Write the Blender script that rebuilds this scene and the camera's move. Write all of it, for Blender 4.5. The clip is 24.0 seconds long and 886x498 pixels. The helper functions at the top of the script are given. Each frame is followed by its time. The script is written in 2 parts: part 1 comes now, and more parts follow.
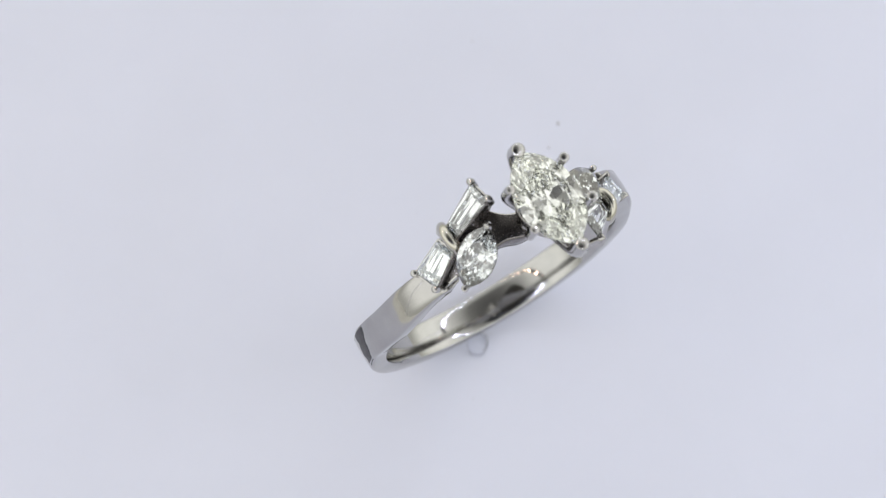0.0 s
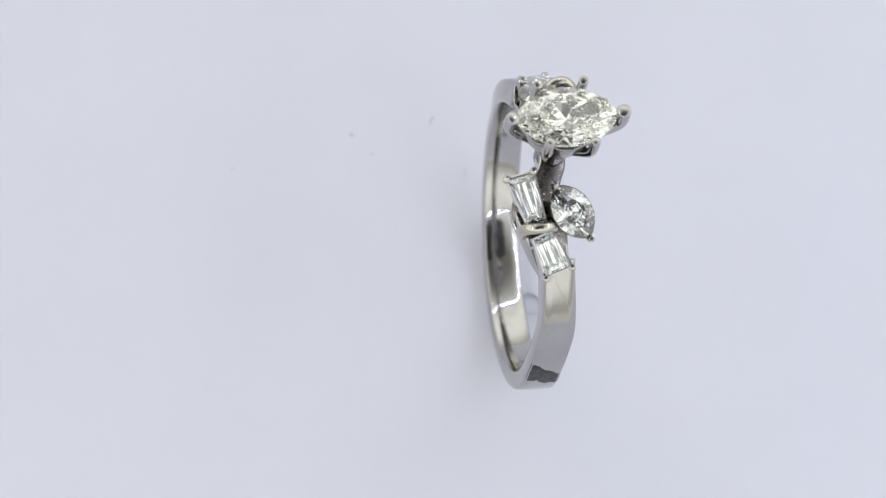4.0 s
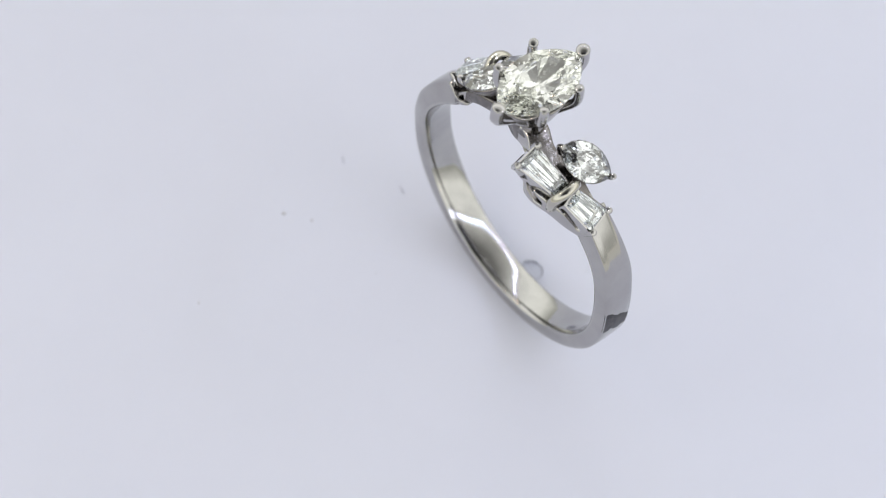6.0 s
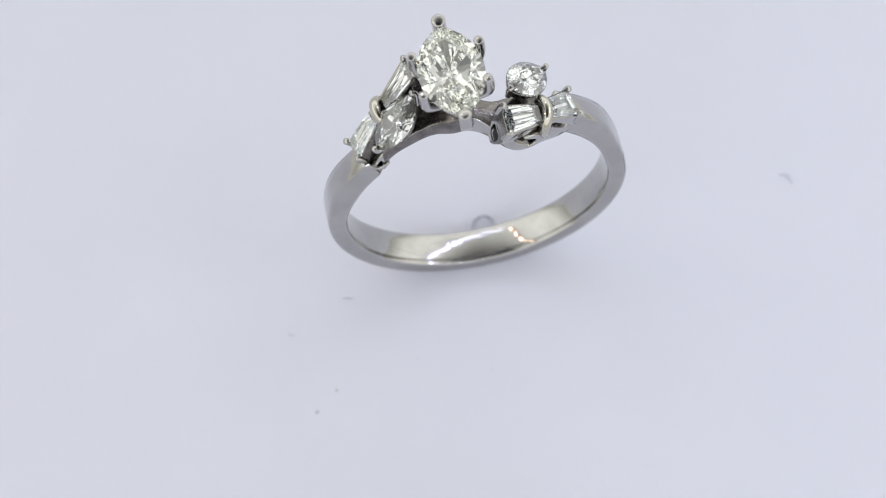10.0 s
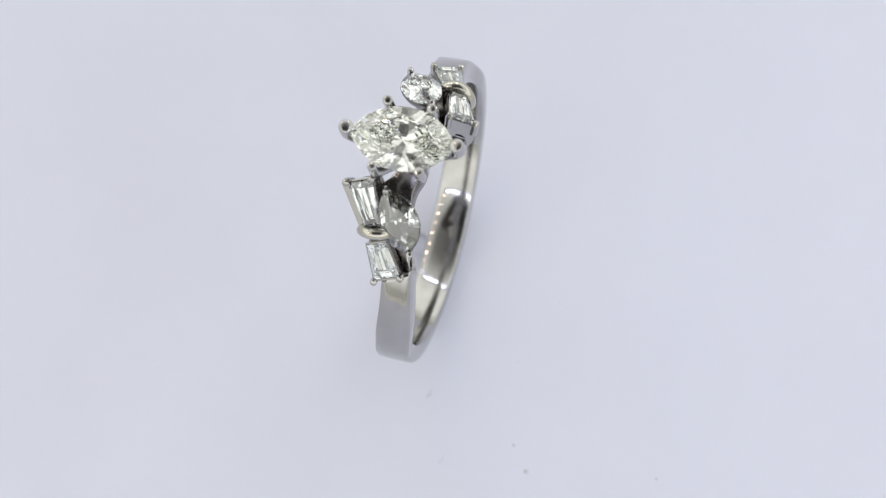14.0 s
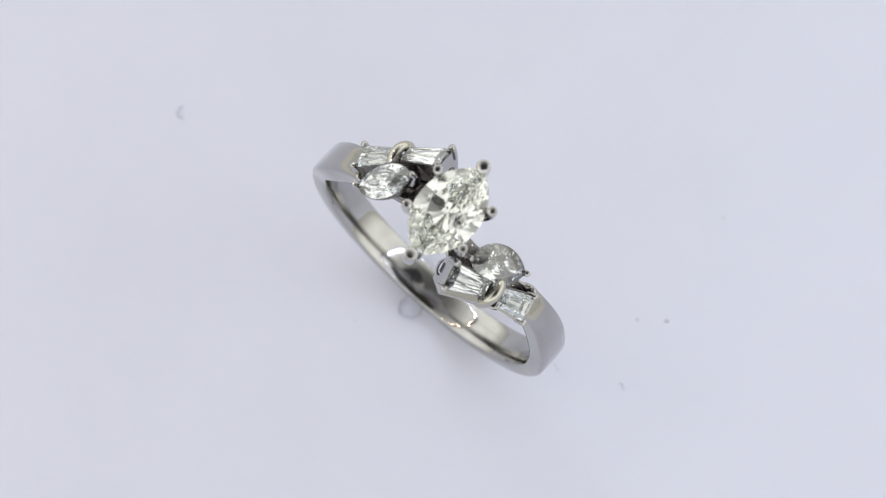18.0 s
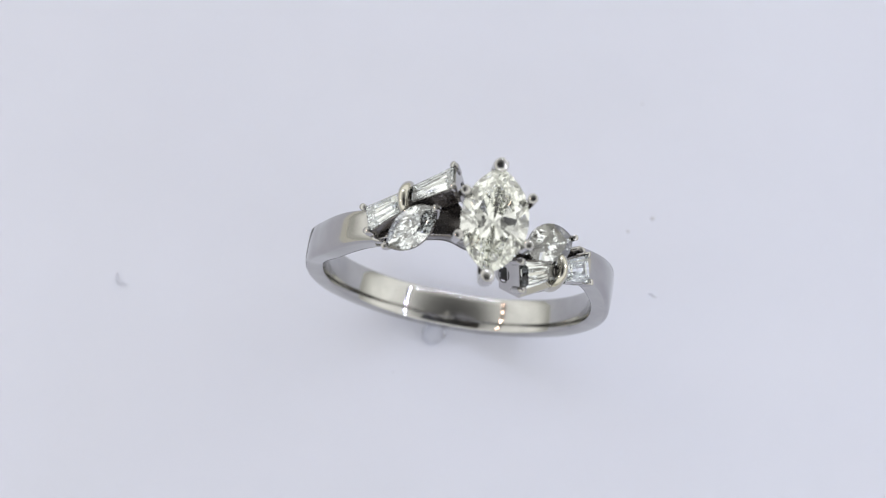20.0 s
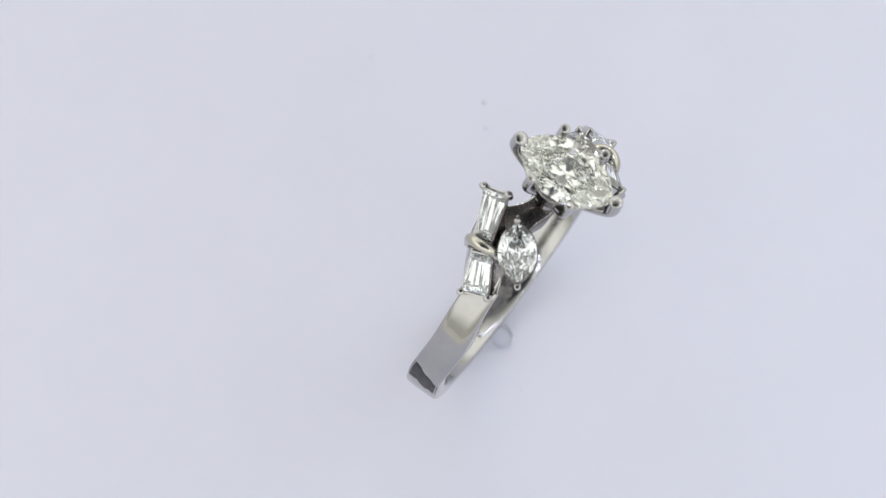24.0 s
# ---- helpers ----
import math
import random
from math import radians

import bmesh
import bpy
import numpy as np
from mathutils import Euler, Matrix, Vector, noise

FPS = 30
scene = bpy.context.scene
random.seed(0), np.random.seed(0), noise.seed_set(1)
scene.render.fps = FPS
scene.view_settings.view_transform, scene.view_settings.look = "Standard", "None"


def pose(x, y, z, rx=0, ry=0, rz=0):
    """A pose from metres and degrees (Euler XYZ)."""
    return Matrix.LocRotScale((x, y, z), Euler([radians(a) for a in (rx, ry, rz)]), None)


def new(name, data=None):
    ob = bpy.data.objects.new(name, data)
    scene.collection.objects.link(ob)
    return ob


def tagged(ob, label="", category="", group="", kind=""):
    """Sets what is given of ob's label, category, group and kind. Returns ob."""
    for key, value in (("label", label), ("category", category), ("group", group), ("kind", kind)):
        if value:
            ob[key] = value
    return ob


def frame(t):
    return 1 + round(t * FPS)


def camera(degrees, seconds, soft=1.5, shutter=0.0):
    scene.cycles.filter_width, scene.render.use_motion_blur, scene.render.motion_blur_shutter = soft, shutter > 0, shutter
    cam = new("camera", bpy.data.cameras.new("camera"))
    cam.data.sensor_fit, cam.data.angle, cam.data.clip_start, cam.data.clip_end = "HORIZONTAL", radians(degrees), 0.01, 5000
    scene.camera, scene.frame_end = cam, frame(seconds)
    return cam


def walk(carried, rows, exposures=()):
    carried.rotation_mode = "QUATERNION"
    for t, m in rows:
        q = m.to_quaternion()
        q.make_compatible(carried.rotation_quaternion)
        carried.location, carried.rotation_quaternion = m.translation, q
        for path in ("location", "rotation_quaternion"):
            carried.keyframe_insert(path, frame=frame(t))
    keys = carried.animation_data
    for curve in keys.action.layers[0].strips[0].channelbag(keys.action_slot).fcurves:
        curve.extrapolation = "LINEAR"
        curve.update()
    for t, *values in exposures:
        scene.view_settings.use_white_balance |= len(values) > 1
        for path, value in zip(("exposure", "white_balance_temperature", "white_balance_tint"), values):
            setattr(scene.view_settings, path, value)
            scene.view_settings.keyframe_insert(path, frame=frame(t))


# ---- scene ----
# ---- the camera stands still above a slow turntable ----
cam = camera(20.37, 24.0, soft=1.0)
CAM = pose(0, -0.05932, 0.15931, 21.062, -1.987, 7.093)
walk(cam, [(0, CAM), (24.0, CAM)])

cam.data.dof.use_dof, cam.data.dof.focus_distance, cam.data.dof.aperture_fstop = True, 0.154, 40

MM = 0.001
SPIN = 15.9536          # degrees a second, counter-clockwise from above

# ---- light: a ring of diodes over a white turntable, in a beige world gradient standing for the room ----
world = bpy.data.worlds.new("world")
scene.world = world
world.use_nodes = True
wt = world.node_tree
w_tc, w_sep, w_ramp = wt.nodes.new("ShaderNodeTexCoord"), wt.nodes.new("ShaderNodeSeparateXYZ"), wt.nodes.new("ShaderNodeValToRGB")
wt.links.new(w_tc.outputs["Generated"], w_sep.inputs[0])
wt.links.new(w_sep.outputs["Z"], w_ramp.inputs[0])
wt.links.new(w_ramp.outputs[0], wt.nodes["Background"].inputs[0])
w_ramp.color_ramp.elements[0].position, w_ramp.color_ramp.elements[0].color = 0.0, (0.60, 0.605, 0.555, 1)      # horizon, dimmed to tune the ring's reflections
w_ramp.color_ramp.elements[1].position, w_ramp.color_ramp.elements[1].color = 1.0, (0.12, 0.12, 0.118, 1)      # zenith, darkened to give stones and prongs dark reflections
for place, tone in ((0.22, (1.24, 1.25, 1.18, 1)), (0.5, (1.32, 1.33, 1.27, 1)), (0.7, (1.05, 1.055, 1.01, 1)), (0.82, (0.64, 0.645, 0.62, 1)), (0.92, (0.26, 0.26, 0.25, 1))):    # smooth bright belt added to light stones and metal
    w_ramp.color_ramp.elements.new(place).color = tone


FRAME_R, FRAME_Z = 0.135, 0.150
# each side of the lamp frame: its direction, its power, its tone, and the count and radius of its diodes
SIDES = ((1, 0, 0.077, (0.67, 0.71, 0.90), 14, 0.001), (0, 1, 0.059, (0.67, 0.71, 0.90), 14, 0.0012),
         (0, -1, 0.059, (0.67, 0.71, 0.90), 14, 0.001), (-1, 0, 0.026, (0.95, 0.69, 0.52), 8, 0.002))
scene.view_settings.exposure = 0.13
scene.cycles.max_bounces, scene.cycles.glossy_bounces, scene.cycles.transmission_bounces = 32, 24, 32


# ---- materials ----
def nodes_of(name):
    m = bpy.data.materials.new(name)
    m.use_nodes = True
    nt = m.node_tree
    return m, nt, nt.nodes["Principled BSDF"]


def noise_node(nt, scale, detail=4.0, rough=0.55):
    tc = nt.nodes.new("ShaderNodeTexCoord")
    n = nt.nodes.new("ShaderNodeTexNoise")
    n.inputs["Scale"].default_value = scale
    n.inputs["Detail"].default_value = detail
    n.inputs["Roughness"].default_value = rough
    nt.links.new(tc.outputs["Object"], n.inputs["Vector"])
    return n


def ramp_node(nt, src, a, b, lo=0.3, hi=0.7):
    r = nt.nodes.new("ShaderNodeValToRGB")
    r.color_ramp.elements[0].position, r.color_ramp.elements[1].position = lo, hi
    r.color_ramp.elements[0].color, r.color_ramp.elements[1].color = a, b
    nt.links.new(src, r.inputs[0])
    return r


def surface(name, a, b, scale, rough, metal=0.0, bump=0.0, bump_scale=0.0, bump_dist=0.00002, rough_var=0.06, bump_detail=5):
    m, nt, bs = nodes_of(name)
    n = noise_node(nt, scale)
    r = ramp_node(nt, n.outputs[0], (*a, 1), (*b, 1))
    nt.links.new(r.outputs[0], bs.inputs["Base Color"])
    bs.inputs["Metallic"].default_value = metal
    rr = ramp_node(nt, noise_node(nt, scale * 5.3).outputs[0], (rough - rough_var,) * 3 + (1,), (rough + rough_var,) * 3 + (1,))
    nt.links.new(rr.outputs[0], bs.inputs["Roughness"])
    if bump:
        bn = nt.nodes.new("ShaderNodeBump")
        bn.inputs["Strength"].default_value = bump
        bn.inputs["Distance"].default_value = bump_dist
        nt.links.new(noise_node(nt, bump_scale, bump_detail).outputs[0], bn.inputs["Height"])
        nt.links.new(bn.outputs[0], bs.inputs["Normal"])
    return m


def gem(name, color, ior=2.417):
    m = bpy.data.materials.new(name)
    m.use_nodes = True
    nt = m.node_tree
    nt.nodes.remove(nt.nodes["Principled BSDF"])
    g = nt.nodes.new("ShaderNodeBsdfGlass")
    g.inputs["Color"].default_value = (*color, 1)
    g.inputs["IOR"].default_value = ior
    g.inputs["Roughness"].default_value = 0.0
    nt.links.new(g.outputs[0], nt.nodes["Material Output"].inputs[0])
    return m


def foil(name, color):
    """The back facets of a cut stone: they throw the light back inside it."""
    m = bpy.data.materials.new(name)
    m.use_nodes = True
    nt = m.node_tree
    nt.nodes.remove(nt.nodes["Principled BSDF"])
    g = nt.nodes.new("ShaderNodeBsdfGlossy")
    g.inputs["Color"].default_value = (*color, 1)
    g.inputs["Roughness"].default_value = 0.0
    nt.links.new(g.outputs[0], nt.nodes["Material Output"].inputs[0])
    return m


def jelly(name):
    """Clear soft putty: seen through, with a wet gloss and a little haze."""
    m, nt, bs = nodes_of(name)
    bs.inputs["Base Color"].default_value = (0.62, 0.63, 0.68, 1)
    bs.inputs["Roughness"].default_value = 0.12
    clear, mix, fres, bump = (nt.nodes.new("ShaderNode" + k) for k in ("BsdfTransparent", "MixShader", "LayerWeight", "Bump"))
    clear.inputs[0].default_value = (0.965, 0.97, 0.98, 1)
    fres.inputs[0].default_value = 0.22
    bump.inputs["Strength"].default_value, bump.inputs["Distance"].default_value = 0.5, 0.0001
    nt.links.new(noise_node(nt, 1500, 3).outputs[0], bump.inputs["Height"])
    nt.links.new(bump.outputs[0], bs.inputs["Normal"])
    nt.links.new(fres.outputs["Fresnel"], mix.inputs[0])
    nt.links.new(clear.outputs[0], mix.inputs[1])
    nt.links.new(bs.outputs[0], mix.inputs[2])
    nt.links.new(mix.outputs[0], nt.nodes["Material Output"].inputs[0])
    return m


def glow(name, color, strength):
    m = bpy.data.materials.new(name)
    m.use_nodes = True
    nt = m.node_tree
    nt.nodes.remove(nt.nodes["Principled BSDF"])
    e = nt.nodes.new("ShaderNodeEmission")
    e.inputs[0].default_value = (*color, 1)
    e.inputs[1].default_value = strength
    nt.links.new(e.outputs[0], nt.nodes["Material Output"].inputs[0])
    return m


SHEET = surface("matte_white_card", (0.61, 0.622, 0.703), (0.63, 0.642, 0.723), 60, 0.6, bump=0.06, bump_scale=2500)
BOX = surface("white_box_lining", (0.78, 0.78, 0.80), (0.83, 0.83, 0.85), 14, 0.7, bump=0.1, bump_scale=900)
CREAM = surface("cream_table_top", (0.74, 0.72, 0.64), (0.80, 0.78, 0.70), 14, 0.6, bump=0.1, bump_scale=900)
GOLD = surface("polished_white_gold", (0.43, 0.42, 0.415), (0.49, 0.48, 0.472), 700, 0.04, 1.0, bump=0.015, bump_scale=1800, rough_var=0.015)
BARE_GOLD = surface("bare_white_gold", (0.50, 0.48, 0.425), (0.55, 0.53, 0.475), 700, 0.06, 1.0, bump=0.03, bump_scale=1800, rough_var=0.02)
WORN_GOLD = surface("worn_white_gold", (0.40, 0.39, 0.385), (0.47, 0.46, 0.45), 500, 0.10, 1.0, bump=0.5, bump_scale=420, rough_var=0.04, bump_detail=1)
INNER_GOLD = surface("inner_white_gold", (0.42, 0.415, 0.405), (0.50, 0.492, 0.478), 600, 0.085, 1.0, bump=0.8, bump_scale=330, rough_var=0.02, bump_detail=1)
# rough cast gold, darkened to paint the shade in recesses under the stones
GOLD_CAST_SHADE = surface("cast_white_gold_shade", (0.11, 0.10, 0.098), (0.24, 0.226, 0.219), 1200, 0.24, 1.0, bump=0.25, bump_scale=3000)
GOLD_SATIN = surface("satin_white_gold", (0.24, 0.228, 0.222), (0.38, 0.365, 0.355), 900, 0.16, 1.0, bump=0.15, bump_scale=2200)
DIAMOND = gem("clear_diamond", (0.995, 0.997, 1.0))
WARM_DIAMOND = gem("faint_yellow_diamond", (0.9965, 0.999, 0.9905))
DIAMOND_BACK = foil("clear_diamond_back_facets", (0.975, 0.985, 0.99))
# dark reflection on the patch and shade in the holes, put into colour
PATCH_HOLE_SHADE = surface("patch_and_hole_shade", (0.045, 0.045, 0.05), (0.10, 0.098, 0.10), 2500, 0.42, 1.0, bump=0.4, bump_scale=5000)
PUTTY = jelly("clear_putty")
DUST = surface("grey_dust", (0.47, 0.47, 0.51), (0.56, 0.56, 0.60), 4000, 0.9)
LINT = surface("grey_lint", (0.56, 0.57, 0.635), (0.61, 0.62, 0.695), 4000, 0.9)
BLACK = surface("black_camera_plastic", (0.02, 0.02, 0.022), (0.035, 0.035, 0.038), 200, 0.45)
GREY = surface("grey_lamp_plastic", (0.16, 0.16, 0.165), (0.20, 0.20, 0.205), 90, 0.5)


# ---- mesh helpers ----
def part(name, bm, material, parent, label="", smooth=True, back=None):
    me = bpy.data.meshes.new(name)
    bmesh.ops.recalc_face_normals(bm, faces=bm.faces)
    bm.to_mesh(me)
    bm.free()
    me.materials.append(material)
    for p in me.polygons:
        p.use_smooth = smooth
    if back is not None:
        me.materials.append(back)
    ob = new(name, me)
    if parent is not None:
        ob.parent = parent
    if label:
        ob["label"] = label
    return ob


def basis(origin, u, n):
    """A frame in millimetres with x along u and z close to n."""
    x = Vector(u).normalized()
    z = Vector(n)
    z = (z - x * z.dot(x)).normalized()
    y = z.cross(x)
    m = Matrix((x, y, z)).transposed().to_4x4()
    m.translation = Vector(origin)
    return m


def loft(bm, rings, cap=True, close=False):
    """Skin between rings of equal vertex count (points in millimetres)."""
    vs = [[bm.verts.new(Vector(p) * MM) for p in ring] for ring in rings]
    k = len(vs[0])
    pairs = list(zip(vs, vs[1:])) + ([(vs[-1], vs[0])] if close else [])
    for a, b in pairs:
        for i in range(k):
            bm.faces.new((a[i], a[(i + 1) % k], b[(i + 1) % k], b[i]))
    if cap and not close:
        bm.faces.new(vs[0][::-1])
        bm.faces.new(vs[-1])
    return vs


def tube(bm, pts, radii, k=12, flat=1.0, up=(0, 0, 1)):
    """A rounded bar along points; flat squeezes it along up."""
    pts = [Vector(p) for p in pts]
    rings = []
    for i, p in enumerate(pts):
        d = (pts[min(i + 1, len(pts) - 1)] - pts[max(i - 1, 0)]).normalized()
        a = Vector(up)
        a = (a - d * a.dot(d)).normalized()
        b = d.cross(a)
        r = radii[i]
        rings.append([p + a * (r * flat * math.sin(2 * math.pi * j / k)) + b * (r * math.cos(2 * math.pi * j / k)) for j in range(k)])
    loft(bm, rings)


def smooth_path(pts, steps=6):
    """Catmull-Rom through points."""
    pts = [Vector(p) for p in pts]
    q = [pts[0] * 2 - pts[1]] + pts + [pts[-1] * 2 - pts[-2]]
    out = []
    for i in range(1, len(q) - 2):
        a, b, c, d = q[i - 1], q[i], q[i + 1], q[i + 2]
        for s in range(steps):
            t = s / steps
            out.append(0.5 * (2 * b + (c - a) * t + (2 * a - 5 * b + 4 * c - d) * t * t + (3 * b - a - 3 * c + d) * t ** 3))
    return out + [pts[-1]]


def lerp_list(vals, n):
    return [float(np.interp(i / (n - 1) * (len(vals) - 1), range(len(vals)), vals)) for i in range(n)]


# ---- the photo box ----
def slab(name, cx, cy, cz, sx, sy, sz, mat, label, category="wall"):
    bm = bmesh.new()
    bmesh.ops.create_cube(bm, size=1, matrix=Matrix.Translation((cx, cy, cz)) @ Matrix.Diagonal((sx, sy, sz, 1)))
    return tagged(part(name, bm, mat, None, smooth=False), label, category, kind="structure")


slab("floor", 0, 0, -0.80, 8.0, 8.0, 0.06, GREY, "plain dull grey floor under the table", "floor")
slab("table", 0, 0, -0.396, 0.72, 0.60, 0.748, CREAM, "plain cream table block", "table")


def turntable():
    bm = bmesh.new()
    prof = [(0, -22), (73, -22), (74.4, -21), (75, -19.5), (75, -1.45), (74.6, -0.65), (73.8, -0.25)]
    k = 160
    rings = [[(r * math.cos(2 * math.pi * i / k), r * math.sin(2 * math.pi * i / k), z) for i in range(k)] for r, z in prof[1:]]
    loft(bm, rings)
    ob = part("turntable", bm, SHEET, None, smooth=False)
    return tagged(ob, "plain matte white round turntable with dust on it", "turntable", kind="structure")


def frame_lamp():
    """A square lamp on four posts: white bars with diodes on their lower side."""
    root = new("frame_lamp")
    root.matrix_world = Matrix.Translation((0, 0, -0.022))
    r, z = (FRAME_R + 0.009) / MM, (FRAME_Z + 0.022 + 0.006) / MM
    for px, py, watts, tone, n, rad in SIDES:
        bm = bmesh.new()
        sx, sy = (14, 2 * r - 15) if px else (2 * r + 14, 14)
        bmesh.ops.create_cube(bm, size=1, matrix=Matrix.Translation((px * r * MM, py * r * MM, z * MM)) @ Matrix.Diagonal((sx * MM, sy * MM, 0.006, 1)))
        bmesh.ops.bevel(bm, geom=list(bm.edges), offset=0.001, segments=2, affect="EDGES")
        bar = part("bar", bm, GREY, root, smooth=False)
        lit = glow("diode_light", tone, watts / (math.pi ** 2 * rad ** 2 * n))
        for i in range(n):
            e = ((i + 0.5) / n - 0.5) * 250
            bm = bmesh.new()
            bmesh.ops.create_uvsphere(bm, u_segments=8, v_segments=5, radius=rad,
                                      matrix=Matrix.Translation(((px * (r - 7) + (0 if px else e)) * MM, (py * (r - 7) + (e if px else 0)) * MM, (z - 4.5) * MM)))
            part("diode", bm, lit, bar, "glowing diode")
    for px in (-1, 1):
        for py in (-1, 1):
            bm = bmesh.new()
            tube(bm, [(px * (r + 2), py * (r + 2), v) for v in (0, 40, 100, z - 2)], [1.5, 1.5, 1.5, 1.5], 12, 1.0, (1, 0, 0))
            part("post", bm, BOX, root)
    return tagged(root, "square grey lamp frame with rows of small glowing diodes", "lamp")


frame_lamp()


def filming_lens():
    """The dark lens barrel just behind the point of view; the polished metal mirrors it."""
    root = new("filming_camera")
    root.matrix_world = CAM
    k = 48
    bm = bmesh.new()
    prof = [(8, 6), (24, 3), (27, 3), (29, 5), (29, 14), (29, 60), (8, 60)]
    loft(bm, [[(r * math.cos(2 * math.pi * i / k), r * math.sin(2 * math.pi * i / k), z) for i in range(k)] for r, z in prof])
    part("barrel", bm, BLACK, root)
    bm = bmesh.new()
    bmesh.ops.create_cube(bm, size=1, matrix=Matrix.Translation((0, 0, 0.035)) @ Matrix.Diagonal((0.170, 0.120, 0.045, 1)))
    bmesh.ops.bevel(bm, geom=list(bm.edges), offset=0.008, segments=3, affect="EDGES")
    part("body", bm, BLACK, root)
    return tagged(root, "black camera mirrored in the polished metal", "camera")


filming_lens()

# ---- the ring, in millimetres: x along the band's plane, y along the finger, z up through the big stone ----
RING = Matrix(((-0.78472, 0.59037, 0.18886, 0.001406), (-0.60521, -0.79559, -0.02765, -0.002682),
               (0.13393, -0.136, 0.98161, 0.011124), (0, 0, 0, 1)))
C2 = Matrix.Diagonal((-1, -1, 1, 1))


def band_point(phi, s, d):
    """A point of the band: phi from the top towards +x, s across it, d from its inner to its outer face."""
    flare = min(1.0, max(0.0, (radians(73) - min(phi, 2 * math.pi - phi)) / radians(34)))
    flare = flare * flare * (3 - 2 * flare)
    rise = min(1.0, max(0.0, (radians(76) - min(phi, 2 * math.pi - phi)) / radians(35)))
    rise = (rise * rise * (3 - 2 * rise)) ** 0.7
    phi -= radians(2.6) * s * flare * d
    sn, cs = math.sin(phi), math.cos(phi)
    top = max(0.0, cs)
    hw = 1.064 + 0.164 * top
    ri, ro = (8.714, 8.863), (9.963, 10.092)
    x = (ri[0] + (ro[0] - ri[0]) * d) * sn
    z = (ri[1] + (ro[1] - ri[1]) * d) * cs
    y = 0.855 * sn * top + s * hw
    side = 1 if sn > 0 else -1
    wide, lift, lean = (0.97, 0.58, 0.16) if side > 0 else (0.92, 0.45, 0.0)      # the two shoulders differ
    y += ((0.23 * side - 0.334 + s * wide) - y) * flare + 0.28 * min(1.0, max(0.0, 0.5 - 0.9 * cs)) * max(0.0, s)
    lift = (lift - lean * s) * rise * d
    x, z = x + lift * sn, z + lift * cs
    a = radians(2.364)
    f = min(1.0, max(0.0, (z - 2) / 6))
    y, z = (math.cos(a) * y - math.sin(a) * z) * (1 - f) + y * f, (math.sin(a) * y + math.cos(a) * z) * (1 - f) + z * f
    b = radians(1.552)
    return Vector((math.cos(b) * x - math.sin(b) * y - 0.182, math.sin(b) * x + math.cos(b) * y + 0.334, z - 1.32))


def shank(root):
    bm = bmesh.new()
    rings = []
    n = 140
    a0, a1 = radians(39.5), radians(320.5)
    edge = ((-0.9, 0.012), (-0.5, -0.035), (0.0, -0.05), (0.5, -0.035), (0.9, 0.012), (0.97, 0.05), (1.0, 0.16),
            (1.0, 0.76), (0.97, 0.89), (0.88, 0.965), (0.45, 0.992), (0, 1.0), (-0.45, 0.992), (-0.88, 0.965), (-0.97, 0.89),
            (-1.0, 0.76), (-1.0, 0.16), (-0.97, 0.05))
    ends = ((5.5, 0.12, 0.6), (3.0, 0.2, 0.75), (1.2, 0.32, 0.86), (0.5, 0.6, 0.92))     # the tongues under the small baguettes
    for o, thin, slim in ends:
        rings.append([band_point(a0 - radians(o), s * slim, d * thin) for s, d in edge])
    for i in range(n + 1):
        phi = a0 + (a1 - a0) * i / n
        rings.append([band_point(phi, s, d) for s, d in edge])
    for o, thin, slim in reversed(ends):
        rings.append([band_point(a1 + radians(o), s * slim, d * thin) for s, d in edge])
    vs = loft(bm, rings)
    outer = {v for ring in vs for v in ring[7:17]}
    for f in bm.faces:
        if all(v in outer for v in f.verts):
            f.material_index = 1
    part("shank", bm, INNER_GOLD, root, "worn white gold band, polished inside", back=WORN_GOLD)
    # dull patch across the outside of the band, a dark reflection painted into it
    bm = bmesh.new()
    rings = []
    for i in range(17):
        s = -0.95 + 1.9 * i / 16
        up = 0.012 * math.sin(i * 2.4) + 0.018 * math.sin(i * 0.9 + 1)
        d = float(np.interp(abs(s), (0, 0.45, 0.88, 0.97), (1.0, 0.992, 0.965, 0.89)))
        low = radians(98 + 1.0 * math.sin(i * 0.8) + 0.4 * math.sin(i * 1.9) + 3 * s)
        top = radians(87 + 4.5 * s) + up * 0.4
        row = [band_point(top + (low - top) * f, s, d + (0.004 if f in (0, 1) else 0.010)) for f in (0, 0.08, 0.2, 0.35, 0.5, 0.65, 0.8, 0.92, 1)]
        rings.append(row + [band_point(radians(92), s, d - 0.05)])
    loft(bm, rings)
    part("solder_patch", bm, PATCH_HOLE_SHADE, root, "dull patch on the band, darkened for a dark reflection", smooth=False)


def half_width(y, L, W):
    """Marquise outline: half its width at y, for half length L and half width W."""
    t = min(1.0, abs(y) / L)
    return W * (1 - t ** 2.25) ** 0.83


def outline(L, W, k, s=1.0, sy=None):
    """k points round a marquise, the first at the +x tip (length along x)."""
    pts = []
    for i in range(k):
        a = 2 * math.pi * i / k
        x = math.cos(a) * L
        y = half_width(x, L, W) * (1 if math.sin(a) >= 0 else -1)
        if abs(math.sin(a)) < 1e-6:
            y = 0
        pts.append((x * s, y * (sy or s)))
    return pts


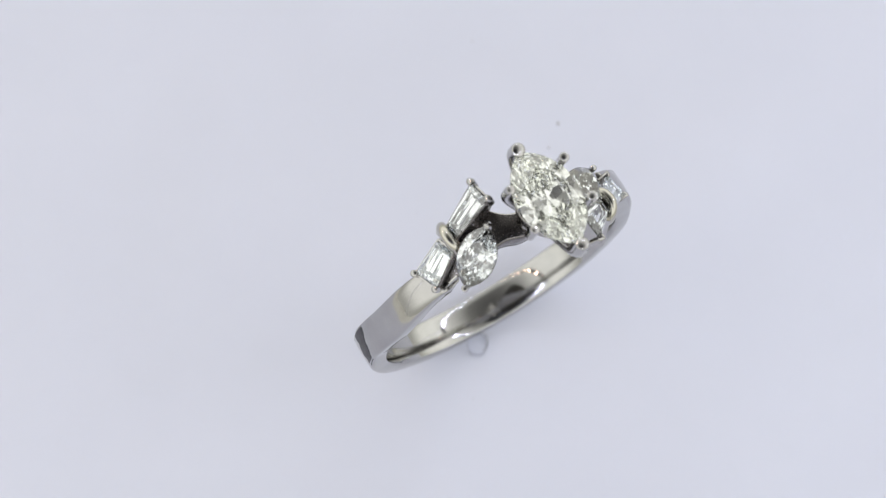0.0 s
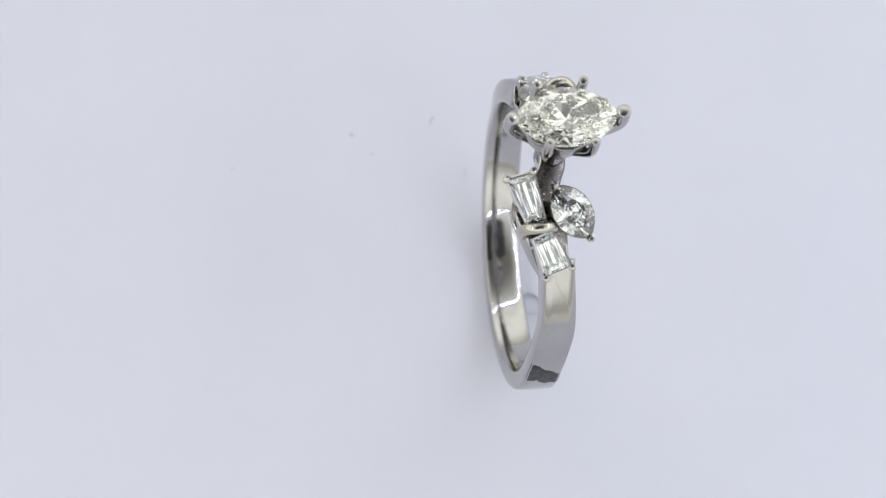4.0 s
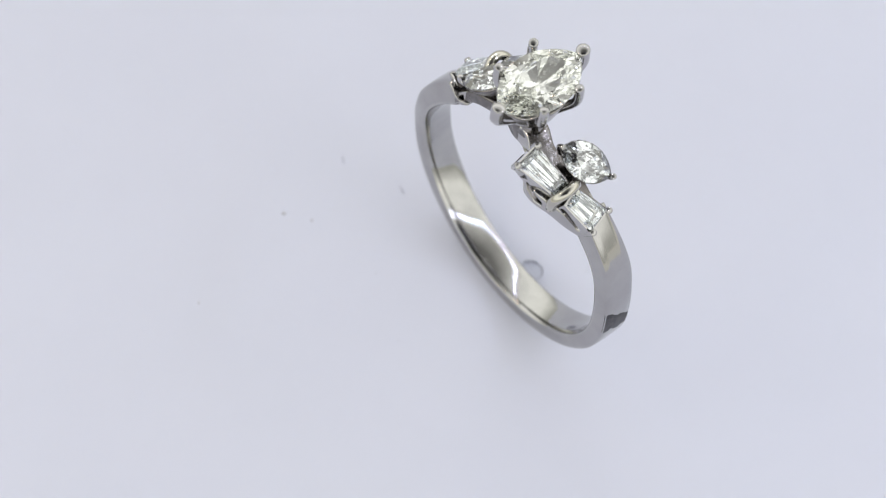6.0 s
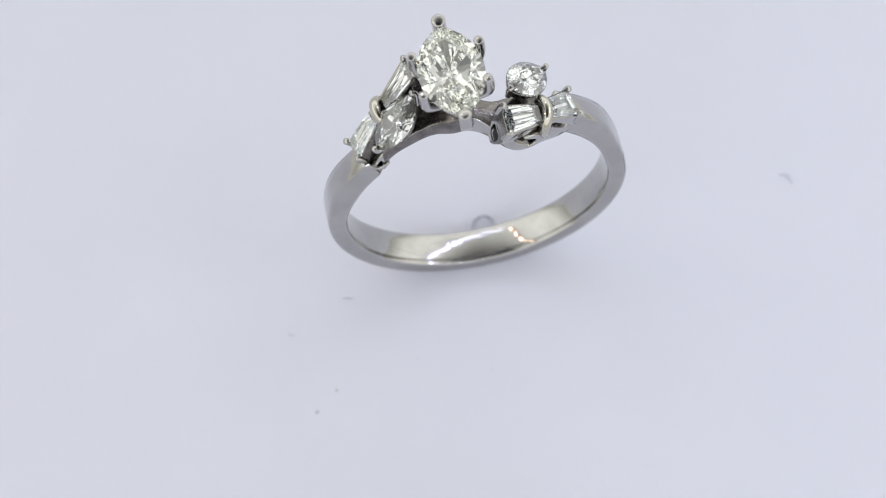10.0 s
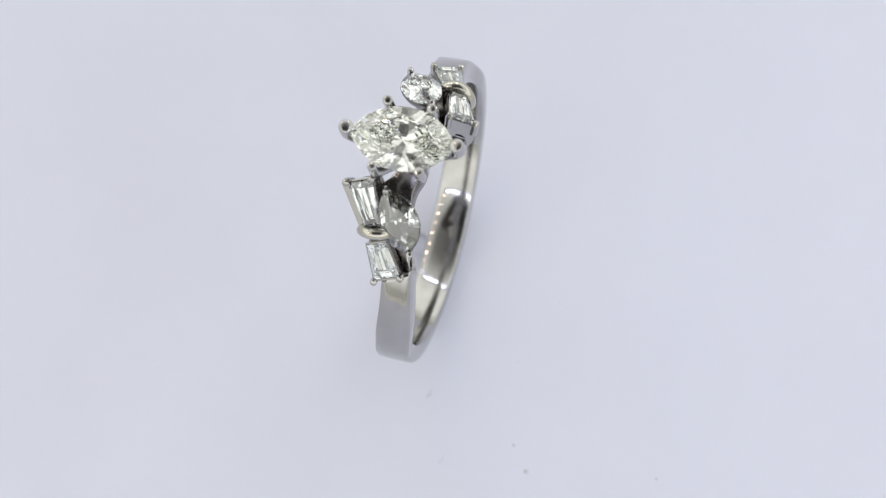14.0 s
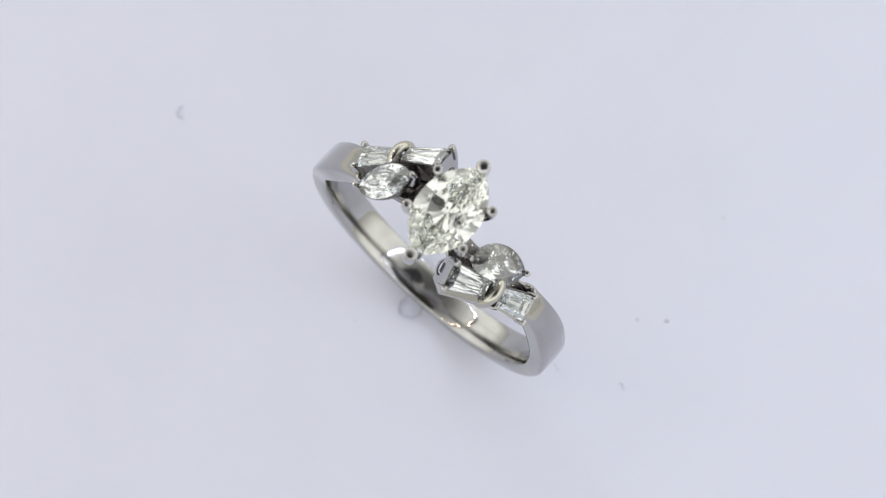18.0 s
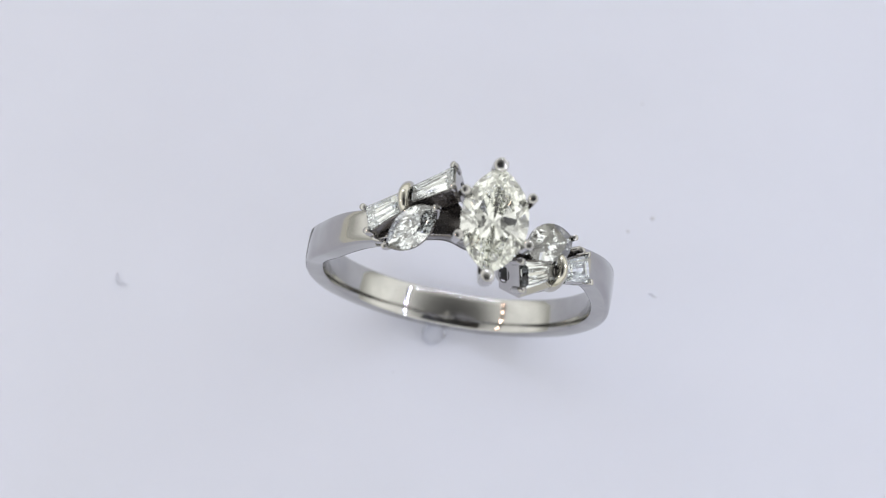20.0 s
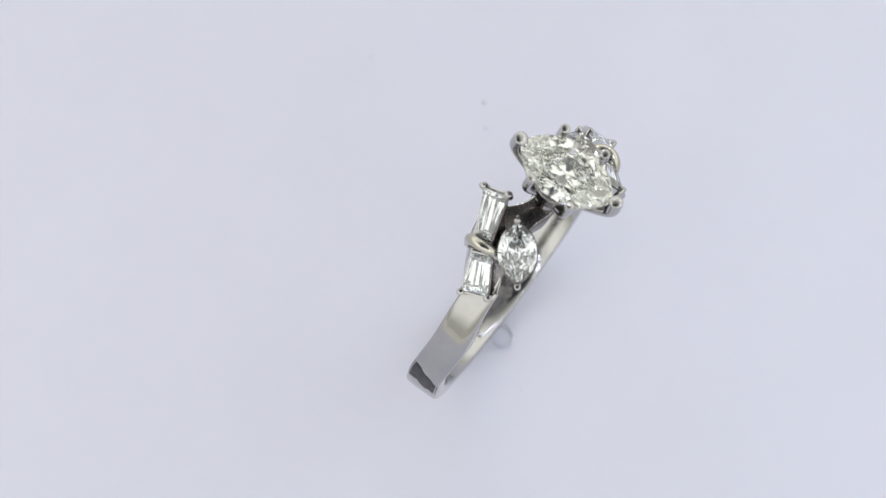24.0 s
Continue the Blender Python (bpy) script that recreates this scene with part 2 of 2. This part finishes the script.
def brilliant(bm, m, L, W, crown, pav, table=0.56, girdle=0.14, seed=1, uneven=0.003):
    """A marquise brilliant with its table up; m maps millimetres to the ring. The cut is a little uneven, as by hand."""
    rng = random.Random(seed)

    def spot(x, y, z, j=0.0):
        return Vector((x + rng.uniform(-j, j) * L, y + rng.uniform(-j, j) * L, z + rng.uniform(-j, j) * pav))

    def level(p, a, b, c):
        """p moved up or down into the plane of a, b and c: the girdle is scalloped where facets meet it."""
        n = (b - a).cross(c - a)
        return Vector((p.x, p.y, a.z - (n.x * (p.x - a.x) + n.y * (p.y - a.y)) / n.z))

    def put(pts):
        return [bm.verts.new((m @ p) * MM) for p in pts]

    k = 32
    tab = [spot(x, y, crown) for x, y in outline(L, W, 8, table, table * 1.04)]
    m16, o16 = outline(L, W, 16, 0.80, 0.82), outline(L, W, 16)
    mid = [spot(*m16[2 * i + 1], crown * 0.56, 0.002) for i in range(8)]
    t1 = [spot(o16[2 * i + 1][0] * 0.20, o16[2 * i + 1][1] * 0.21, -pav * 0.81, uneven) for i in range(8)]
    g_pts = outline(L, W, k)
    gt = [spot(x, y, girdle / 2) for x, y in g_pts]
    gb = [spot(x, y, -girdle / 2) for x, y in g_pts]
    for i in range(1, k, 2):
        gt[i] = level(gt[i], mid[i // 4], gt[i - 1], gt[(i + 1) % k])
        gb[i] = level(gb[i], t1[i // 4], gb[i - 1], gb[(i + 1) % k])
    tab, mid, t1, gt, gb = put(tab), put(mid), put(t1), put(gt), put(gb)
    cul = put([Vector((0, 0, -pav))])[0]
    bm.faces.new(tab)
    for i in range(8):
        j = (i + 1) % 8
        a = 4 * i
        bm.faces.new((tab[i], mid[i], tab[j]))                                   # star
        bm.faces.new((tab[i], mid[i - 1], gt[a]))                                # kite, split
        bm.faces.new((tab[i], gt[a], mid[i]))
        for q in range(4):                                                       # upper halves
            bm.faces.new((mid[i], gt[a + q], gt[(a + q + 1) % k]))
    for i in range(k):
        j = (i + 1) % k
        bm.faces.new((gt[i], gb[i], gb[j], gt[j]))
    # pavilion: eight main facets from the culet, and lower halves up to the girdle
    back = []
    for i in range(8):
        for e in range(4):
            back.append(bm.faces.new((t1[i], gb[4 * i + e], gb[(4 * i + e + 1) % k])))
        back.append(bm.faces.new((t1[i - 1], gb[4 * i], t1[i])))
        back.append(bm.faces.new((t1[i - 1], t1[i], cul)))
    for f in back:
        f.material_index = 1


def step_cut(bm, m, length, wide, narrow, crown=0.32, pav=0.75):
    """A tapered baguette: wide end at -x, narrow end at +x, table up."""
    def ring(inset, f, z):
        x0, x1 = -length / 2 + inset, length / 2 - inset
        w0, w1 = wide / 2 * f, narrow / 2 * f
        return [bm.verts.new((m @ Vector(p)) * MM) for p in ((x0, -w0, z), (x1, -w1, z), (x1, w1, z), (x0, w0, z))]
    lv = [ring(0.28, 0.60, crown), ring(0.14, 0.82, crown * 0.62), ring(0, 1, 0.04), ring(0, 1, -0.04),
          ring(0.2, 0.72, -pav * 0.47), ring(0.38, 0.44, -pav * 0.80), ring(0.55, 0.12, -pav)]
    bm.faces.new(lv[0])
    bm.faces.new(lv[-1][::-1]).material_index = 1
    for k, (a, b) in enumerate(zip(lv, lv[1:])):
        for i in range(4):
            bm.faces.new((a[i], a[(i + 1) % 4], b[(i + 1) % 4], b[i])).material_index = int(k > 2)


def claw(root, base, knee, tip, r0, r1, name="prong", over=None, mat=None):
    """A prong from its base past the knee to the tip, bent over the stone, with a rounded bead end."""
    base, knee, tip = Vector(base), Vector(knee), Vector(tip)
    path = smooth_path([base, base.lerp(knee, 0.55), knee, tip], 5)
    if over is not None:
        path = smooth_path([base, base.lerp(knee, 0.5), knee, tip, Vector(over)], 5)
    n = len(path)
    rad = [r0 + (r1 - r0) * i / (n - 1) for i in range(n)]
    d = (path[-1] - path[-2]).normalized()
    for f, q in ((0.25, 0.97), (0.5, 0.866), (0.7, 0.71), (0.85, 0.53), (0.94, 0.34), (0.985, 0.17), (1.0, 0.03)):
        path.append(path[n - 1] + d * (r1 * f * 0.42))
        rad.append(r1 * q)
    bm = bmesh.new()
    out = Vector((knee.x, knee.y, 0)) if Vector((knee.x, knee.y, 0)).length > 0.1 else Vector((1, 0, 0))
    tube(bm, path, rad, 12, 1.0, out)
    return part(name, bm, mat or GOLD, root)


BIG = basis((-0.03, 0.05, 13.6), (-0.075, 1, 0.03), (0.04, -0.03, 1))     # length along y


def head(root):
    bm = bmesh.new()
    brilliant(bm, BIG, 3.26, 2.04, 0.63, 1.84, table=0.60)
    part("marquise_diamond", bm, WARM_DIAMOND, root, "large faintly yellow marquise-cut diamond", smooth=False)
    tips = [((0.26, -3.19, 13.98), 0.42), ((-0.22, 3.40, 14.18), 0.42), ((-1.86, -1.56, 14.34), 0.29), ((1.87, 1.44, 14.25), 0.29), ((-2.14, 1.15, 14.4), 0.29), ((1.97, -1.2, 14.26), 0.29)]
    prongs = []
    for (x, y, top), r in tips:
        d = Vector((x, y, 0))
        u = d.normalized()
        prongs.append(claw(root, u * 0.55 + Vector((0, 0, 10.5)), d + u * 0.03 + Vector((0, 0, 12.75)), d + u * 0.13 + Vector((0, 0, top - 0.42)),
             r * 1.04, r * 1.08, over=d + u * 0.08 + Vector((0, 0, top - 0.1))))
    # cup: a scalloped wall that rises to every prong
    ang = sorted((math.atan2(y, x), math.hypot(x, y)) for (x, y, top), r in tips)
    k = 96
    shape = [(-0.075 * x - y, x - 0.075 * y) for x, y in outline(3.26, 2.06, k)]
    def cup(i, v, inset):
        x, y = shape[i]
        a, rr = math.atan2(y, x), math.hypot(x, y)
        near = min(abs((a - b + math.pi) % (2 * math.pi) - math.pi) for b, _ in ang)
        h = v * (0.78 + 0.2 * math.exp(-(near / 0.22) ** 2))
        r = 0.6 + (rr * 0.94 - 0.6) * h ** 0.55 - inset
        return (r * math.cos(a), r * math.sin(a), 9.95 + 3.45 * h)
    bm = bmesh.new()
    rings = [[cup(i, h, 0) for i in range(k)] for h in (0, 0.15, 0.35, 0.55, 0.75, 0.9, 1.0)]
    rings += [[cup(i, h, 0.2) for i in range(k)] for h in (1.0, 0.8, 0.55, 0.3, 0.1)]
    loft(bm, rings, close=True)
    basket = part("basket", bm, GOLD_SATIN, root, "scalloped white gold basket under the large stone")
    for p in prongs:
        p.parent = basket
    bm = bmesh.new()
    tube(bm, [(0, 0, 8.9), (0, 0, 9.4), (0, 0, 10.0), (0, 0, 10.6)], [0.95, 0.75, 0.6, 0.72], 16, 1.0, (1, 0, 0))
    part("stem", bm, GOLD_SATIN, root)


# each shoulder's stones as set by hand: centre, length direction and normal of the large baguette, the small baguette and the marquise; half length and half width of the marquise; shift of the bar; outer rim of the large channel
SET_A = (((3.69, -2.015, 10.19), (2.15, 1.17, -1.91), (0.71, -0.28, 0.63)), ((6.14, -0.37, 7.80), (-1.56, -1.07, 1.54), (0.70, -0.05, 0.71)),
         ((4.41, 0.73, 9.90), (2.4, 2.5, -2.35), (0.58, 0.08, 0.78)), 1.98, 1.21, (0, 0, 0), 0.11)
SET_B = (((3.58, -1.81, 10.27), (2.19, 1.26, -1.96), (0.68, -0.04, 0.735)), ((6.27, -0.453, 7.76), (-1.62, -0.9, 1.79), (0.71, 0.09, 0.69)),
         ((4.08, 0.24, 9.62), (2.97, 2.06, -2.26), (0.55, 0.14, 0.80)), 2.05, 1.3, (-0.06, 0.10, 0.20), 0.50)


def cluster(root, S, stones):
    """Two tapered baguettes, the bar between them and a small marquise, on one shoulder; S turns it to the other shoulder."""
    large, small, leaf, half, wide, bar_by, rim = stones
    def mat(m):
        return S @ m
    # large baguette
    mb = mat(basis(*large))
    bm = bmesh.new()
    step_cut(bm, mb, 3.0, 1.70, 1.1)
    part("tapered_baguette", bm, DIAMOND, root, "clear tapered baguette diamond", smooth=False, back=DIAMOND_BACK)
    # small baguette
    ms = mat(basis(*small))
    bm = bmesh.new()
    step_cut(bm, ms, 2.42, 1.7, 1.25)
    part("tapered_baguette", bm, DIAMOND, root, "clear tapered baguette diamond", smooth=False, back=DIAMOND_BACK)
    # small marquise
    mm = mat(basis(*leaf))
    bm = bmesh.new()
    brilliant(bm, mm, half, wide, 0.42, 1.0, seed=3, uneven=0.012)
    part("small_marquise", bm, DIAMOND, root, "small clear marquise-cut diamond", smooth=False, back=DIAMOND_BACK)
    # channels that hold the baguettes: side walls, an end wall at the narrow end, a pierced plate at the wide end
    t = 0.11
    for name, m, ln, w0, w1, d0, d1, hole, down, inner in (("large_channel", mb, 3.1, 1.70, 1.1, 2.75, 2.0, 0.5, (-0.42, 0.13, -0.90), 1),
                                                    ("small_channel", ms, 2.52, 1.7, 1.25, 1.0, 1.45, 0.0, (-0.45, 0.0, -0.89), -1)):
        x0, x1, a, b = -ln / 2, ln / 2, w0 / 2, w1 / 2
        down = S.to_3x3() @ Vector(down)
        def sunk(x, y, z):
            return m @ Vector((x, y, max(z, 0.0))) + down * max(-z, 0.0)
        bm = bmesh.new()
        for sy in (-1, 1):
            rings = []
            e = rim if sy < 0 and hole else t
            for f in (0, 0.25, 0.5, 0.75, 1):
                x, w, d = x0 - t * 0.3 + (x1 + 1.3 * t - x0) * f, a + (b - a) * f, d0 + (d1 - d0) * f
                d = min(d, 2.5 if f == 0 else 2.3 if f == 0.25 else 2.2)
                v = w * (0.4 if f == 0 and hole else 0.68 if f == 0.25 and hole else 1.0)
                lo = -d + (0.45 if f in (0.5, 0.75) else 0.0)
                rings.append([sunk(*p) for p in ((x, sy * (w + e), -0.14 - 0.3 * (e - t)), (x, sy * (w + e * 0.8), -0.05), (x, sy * (w - 0.01), -0.04), (x, sy * (v + 0.02), lo), (x, sy * (v + e), lo))])
            before = set(bm.faces)
            loft(bm, rings)
            # wall beside the marquise takes the darkened gold as painted shade
            if sy == inner:
                for f in set(bm.faces) - before:
                    f.material_index = 1
        loft(bm, [[sunk(*p) for p in ((x, -b, 0), (x, b, 0), (x, b, -d1), (x, -b, -d1))] for x in (x1, x1 + t)])
        floor = max(0.95, min(d0, d1, 2.0) - 0.55)
        loft(bm, [[sunk(*p) for p in ((x, -w, -floor), (x, w, -floor), (x, w, -floor - 0.1), (x, -w, -floor - 0.1))] for x, w in ((x0, a * 0.8), (x1, b * 0.95))])
        # wide end
        k = 24
        def plate(x, inner):
            pts = []
            for i in range(k):
                ang = 2 * math.pi * (i + 0.5) / k
                if inner:
                    y, z = hole * math.cos(ang), -d0 * 0.65 + hole * 1.25 * math.sin(ang)
                else:
                    u = max(abs(math.cos(ang)), abs(math.sin(ang)))
                    y, z = math.cos(ang) / u * (a + t * 0.7), -d0 / 2 - 0.03 + math.sin(ang) / u * (d0 / 2 - 0.03)
                    if z < -d0 * 0.5:
                        y *= 1 - 0.72 * (-z / d0 - 0.5) / 0.5
                pts.append(sunk(x, y, z))
            return pts
        if hole:
            # near-black backing added behind the hole to paint the shade inside it
            before = set(bm.faces)
            loft(bm, [[sunk(*p) for p in ((x, -a * 0.8, -0.3), (x, a * 0.8, -0.3), (x, a * 0.35, -d0 + 0.15), (x, -a * 0.35, -d0 + 0.15))] for x in (x0 + 0.2, x0 + 0.28)])
            for f in set(bm.faces) - before:
                f.material_index = 2
            loft(bm, [plate(x0 - t, False), plate(x0 - t, True), plate(x0, True), plate(x0, False)], close=True)
        else:
            loft(bm, [plate(x0 - t, False), plate(x0, False)])
        channel = part(name, bm, GOLD, root, "white gold channel round a baguette", smooth=False, back=GOLD_CAST_SHADE)
        channel.data.materials.append(PATCH_HOLE_SHADE)
        for sy in (-1, 1):
            q = Vector((x0 + 0.02, sy * (a - 0.04), 0))
            r = 0.23
            claw(channel, m @ (q + Vector((0.0, sy * 0.02, -0.1))) + down * 0.7, m @ (q + Vector((-0.06, sy * 0.06, 0.0))), m @ (q + Vector((-0.04, sy * 0.04, 0.24))), r, r)
    # bar between the baguettes
    bm = bmesh.new()
    path = smooth_path([S @ (Vector(p) + Vector(bar_by)) for p in ((4.8, -2.0, 7.7), (4.95, -2.08, 8.5), (5.13, -1.86, 9.02), (5.25, -1.42, 9.33), (5.2, -0.95, 9.38), (5.06, -0.54, 9.2), (4.88, -0.3, 8.6))], 6)
    tube(bm, path, [0.36] * len(path), 16, 0.9, S.to_3x3() @ Vector((0.66, -0.24, 0.71)))
    part("bar", bm, BARE_GOLD, root, "rounded warm-toned white gold bar between two baguettes")
    # marquise cup and its two claws
    bm = bmesh.new()
    rings = []
    for s, z in ((1.0, -0.06), (0.97, -0.22), (0.8, -0.6), (0.45, -1.0), (0.3, -1.4)):
        rings.append([mm @ Vector((x, y, z)) for x, y in outline(half + 0.03, wide + 0.03, 24, s)])
    for s, z in ((0.2, -1.3), (0.62, -0.6), (0.92, -0.08)):
        rings.append([mm @ Vector((x, y, z)) for x, y in outline(half + 0.03, wide + 0.03, 24, s)])
    loft(bm, rings, close=True)
    holder = part("marquise_cup", bm, GOLD_CAST_SHADE, root, "white gold cup under the small marquise")
    for sx in (-1, 1):
        q = Vector((sx * (half + 0.01), 0, 0))
        claw(holder, mm @ (q + Vector((-sx * 0.55, 0, -0.85))), mm @ (q + Vector((sx * 0.12, 0, -0.05))), mm @ (q + Vector((sx * 0.03, 0, 0.26))), 0.2, 0.2)


def bridge(root):
    """The bowed rail under the stones, from one end of the band to the other, bent like an S."""
    sides = ((6.6, -0.4, 0.95, 4.75, 5.8), (6.1, -0.8, 1.1, 5.1, 6.4), (5.6, -1.3, 1.0, 5.6, 6.95), (5.0, -1.75, 0.85, 6.25, 7.5), (4.5, -2.1, 0.85, 6.75, 7.9), (4.0, -2.4, 0.85, 7.1, 8.25),
             (3.1, -2.65, 0.65, 7.3, 8.5), (2.5, -2.45, 0.5, 7.35, 8.55), (2.0, -2.0, 0.45, 7.4, 8.65), (1.5, -1.4, 0.5, 7.45, 8.9), (1.0, -1.0, 0.75, 7.6, 9.1), (0.5, -0.8, 0.85, 7.7, 9.35))
    a = [(x, y0, y1, low, top - low) for x, y0, y1, low, top in sides]
    b = [(-x, -y1, -y0, z, h) for x, y0, y1, z, h in reversed(a)]
    a = [(x, y0, y1, z - 0.22 * (x < 4.2), h + 0.22 * (x < 4.2)) for x, y0, y1, z, h in a]
    rows = list(a) + [(0, -0.8, 0.8, 7.75, 1.65)] + b
    n = 80
    cols = [lerp_list([r[i] for r in rows], n) for i in range(5)]
    cols = [np.convolve(np.pad(c, 2, "edge"), np.ones(5) / 5, "valid") for c in cols]
    bm = bmesh.new()
    rings = []
    for x, y0, y1, z, h in zip(*cols):
        w, c = (y1 - y0) / 2, (y0 + y1) / 2
        e = 0.16
        rings.append([(x, c + p, z + q) for p, q in ((-w + e, 0), (w - e, 0), (w - e * 0.3, e * 0.3), (w, e), (w, h - e), (w - e * 0.3, h - e * 0.3), (w - e, h),
                                                    (-w + e, h), (-w + e * 0.3, h - e * 0.3), (-w, h - e), (-w, e), (-w + e * 0.3, e * 0.3))])
    vs = loft(bm, rings)
    # top and stone-side faces get the darkened gold, shade put into colour
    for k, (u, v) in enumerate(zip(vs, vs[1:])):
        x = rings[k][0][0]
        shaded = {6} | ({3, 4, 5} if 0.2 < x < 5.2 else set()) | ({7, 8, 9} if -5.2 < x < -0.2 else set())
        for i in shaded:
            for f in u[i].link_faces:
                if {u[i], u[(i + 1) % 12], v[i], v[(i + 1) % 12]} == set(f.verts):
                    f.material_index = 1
    part("bridge", bm, GOLD, root, "bowed white gold rail under the stones", back=GOLD_CAST_SHADE)


def bore():
    """The round hole that runs through a shoulder under the small baguette."""
    k = 24
    return [[Vector((5.66 + wide * math.cos(2 * math.pi * i / k), y, z + high * math.sin(2 * math.pi * i / k))) for i in range(k)]
            for y, z, wide, high in ((-0.9, 6.9, 0.3, 0.16), (0.6, 6.2, 0.23, 0.23), (1.6, 5.3, 0.23, 0.23))]


def slot(a, b, high, deep):
    """A round-ended slot from a to b in the outer wall of a shoulder."""
    a, b = Vector(a), Vector(b)
    u = (b - a).normalized()
    inward = Vector((-0.1, 0.92, 0.25))
    inward = (inward - u * inward.dot(u)).normalized()
    v = u.cross(inward)
    k = 20
    shape = []
    for i in range(k):
        g = 2 * math.pi * (i + 0.5) / k
        e = b - u * high if math.cos(g) > 0 else a + u * high
        shape.append(e + u * (high * math.cos(g)) + v * (high * math.sin(g)))
    return [[q + inward * f for q in shape] for f in (-0.6, deep)]


def carve(ob, S, root, rings):
    """Cuts a hole through a part; S turns it to the other shoulder."""
    bm = bmesh.new()
    loft(bm, [[S @ q for q in ring] for ring in rings])
    drill = part("drill", bm, GOLD_CAST_SHADE, root)
    mod = ob.modifiers.new("slot", "BOOLEAN")
    mod.operation, mod.solver, mod.object, mod.use_self = "DIFFERENCE", "EXACT", drill, True
    made = bpy.data.meshes.new_from_object(ob.evaluated_get(bpy.context.evaluated_depsgraph_get()))
    ob.modifiers.clear()
    bpy.data.objects.remove(drill)
    if len(made.polygons) > 20:
        ob.data = made


def ring():
    root = new("ring")
    root.matrix_world = RING
    shank(root)
    bridge(root)
    head(root)
    cluster(root, Matrix.Identity(4), SET_A)
    cluster(root, C2, SET_B)
    long_slot, short_slot = slot((5.3, -1.62, 7.8), (6.36, -0.78, 5.9), 0.25, 0.75), slot((2.95, -2.65, 8.55), (3.95, -1.72, 7.7), 0.22, 0.8)
    for S, ending in ((Matrix.Identity(4), ""), (C2, ".001")):
        for ob in list(root.children):
            if ob.name in ("bridge", "shank"):
                carve(ob, S, root, bore())
            if ob.name in ("bridge", "shank", "small_channel" + ending):
                carve(ob, S, root, long_slot)
            if ob.name in ("bridge", "large_channel" + ending):
                carve(ob, S, root, short_slot)
    return tagged(root, "white gold diamond ring standing upright with marquise and tapered baguette stones", "ring")


def putty():
    bm = bmesh.new()
    bmesh.ops.create_icosphere(bm, subdivisions=4, radius=1.0)
    for v in bm.verts:
        c = v.co
        r = 1 + 0.22 * noise.noise(c * 1.7 + Vector((3, 1, 0)))
        v.co = Vector((c.x * 0.78 * r, c.y * 0.78 * r, max(c.z * 0.95 * r, -0.3) + 0.2)) * MM
    ob = part("putty", bm, PUTTY, None)
    ob.matrix_world = PUTTY_AT
    return tagged(ob, "small lump of clear putty that props up the ring", "putty")


PUTTY_AT = Matrix.Translation((0.00105, -0.00425, -0.00025))
SPECKS = ((4.84, 12.98, 0.15), (4.39, 11.02, 0.11), (-2.0, 18.5, 0.09), (-4.28, 4.72, 0.05), (0.62, 6.45, 0.05), (1.3, -8.15, 0.05))


def speck(x, y, r, seed):
    bm = bmesh.new()
    bmesh.ops.create_icosphere(bm, subdivisions=2, radius=1.0)
    for v in bm.verts:
        q = 1 + 0.5 * noise.noise(v.co * 1.5 + Vector((seed, 0, 0)))
        v.co = Vector((v.co.x * q * r, v.co.y * q * r, max(v.co.z * q * r * 0.6, -0.0) )) * MM
    ob = part("dust_speck", bm, DUST, None)
    ob.matrix_world = Matrix.Translation((x * MM, y * MM, -0.00025))
    return tagged(ob, "tiny dark dust speck on the white turntable", "dust", "specks on the turntable")


def fibre(pts, r):
    bm = bmesh.new()
    o = Vector((*pts[0], 0.25))
    path = smooth_path([Vector((x - o.x, y - o.y, r)) for x, y in pts], 5)
    tube(bm, path, [r * (0.5 + 0.5 * math.sin(math.pi * (i + 0.4) / len(path))) for i in range(len(path))], 8, 1.0)
    ob = part("lint", bm, LINT, None)
    ob.matrix_world = Matrix.Translation((o.x * MM, o.y * MM, -0.00025))
    return tagged(ob, "short curled grey lint fibre on the white turntable", "lint", "lint on the turntable")


TURNING = [turntable(), ring(), putty()]
TURNING += [speck(x, y, r, i * 7.1) for i, (x, y, r) in enumerate(SPECKS)]
TURNING += [fibre([(-16.6, -17.6), (-16.3, -17.9), (-15.9, -18.0), (-15.5, -17.7)], 0.07),
            fibre([(6.6, 4.6), (6.8, 4.85), (7.0, 4.8), (7.15, 5.0)], 0.05), fibre([(8.7, 8.85), (8.9, 9.05), (9.1, 9.0), (9.25, 9.15)], 0.05)]


def motions():
    for ob in TURNING:
        m = ob.matrix_world.copy()
        walk(ob, [(t * 0.5, Matrix.Rotation(radians(SPIN * t * 0.5), 4, "Z") @ m) for t in range(49)])


motions()
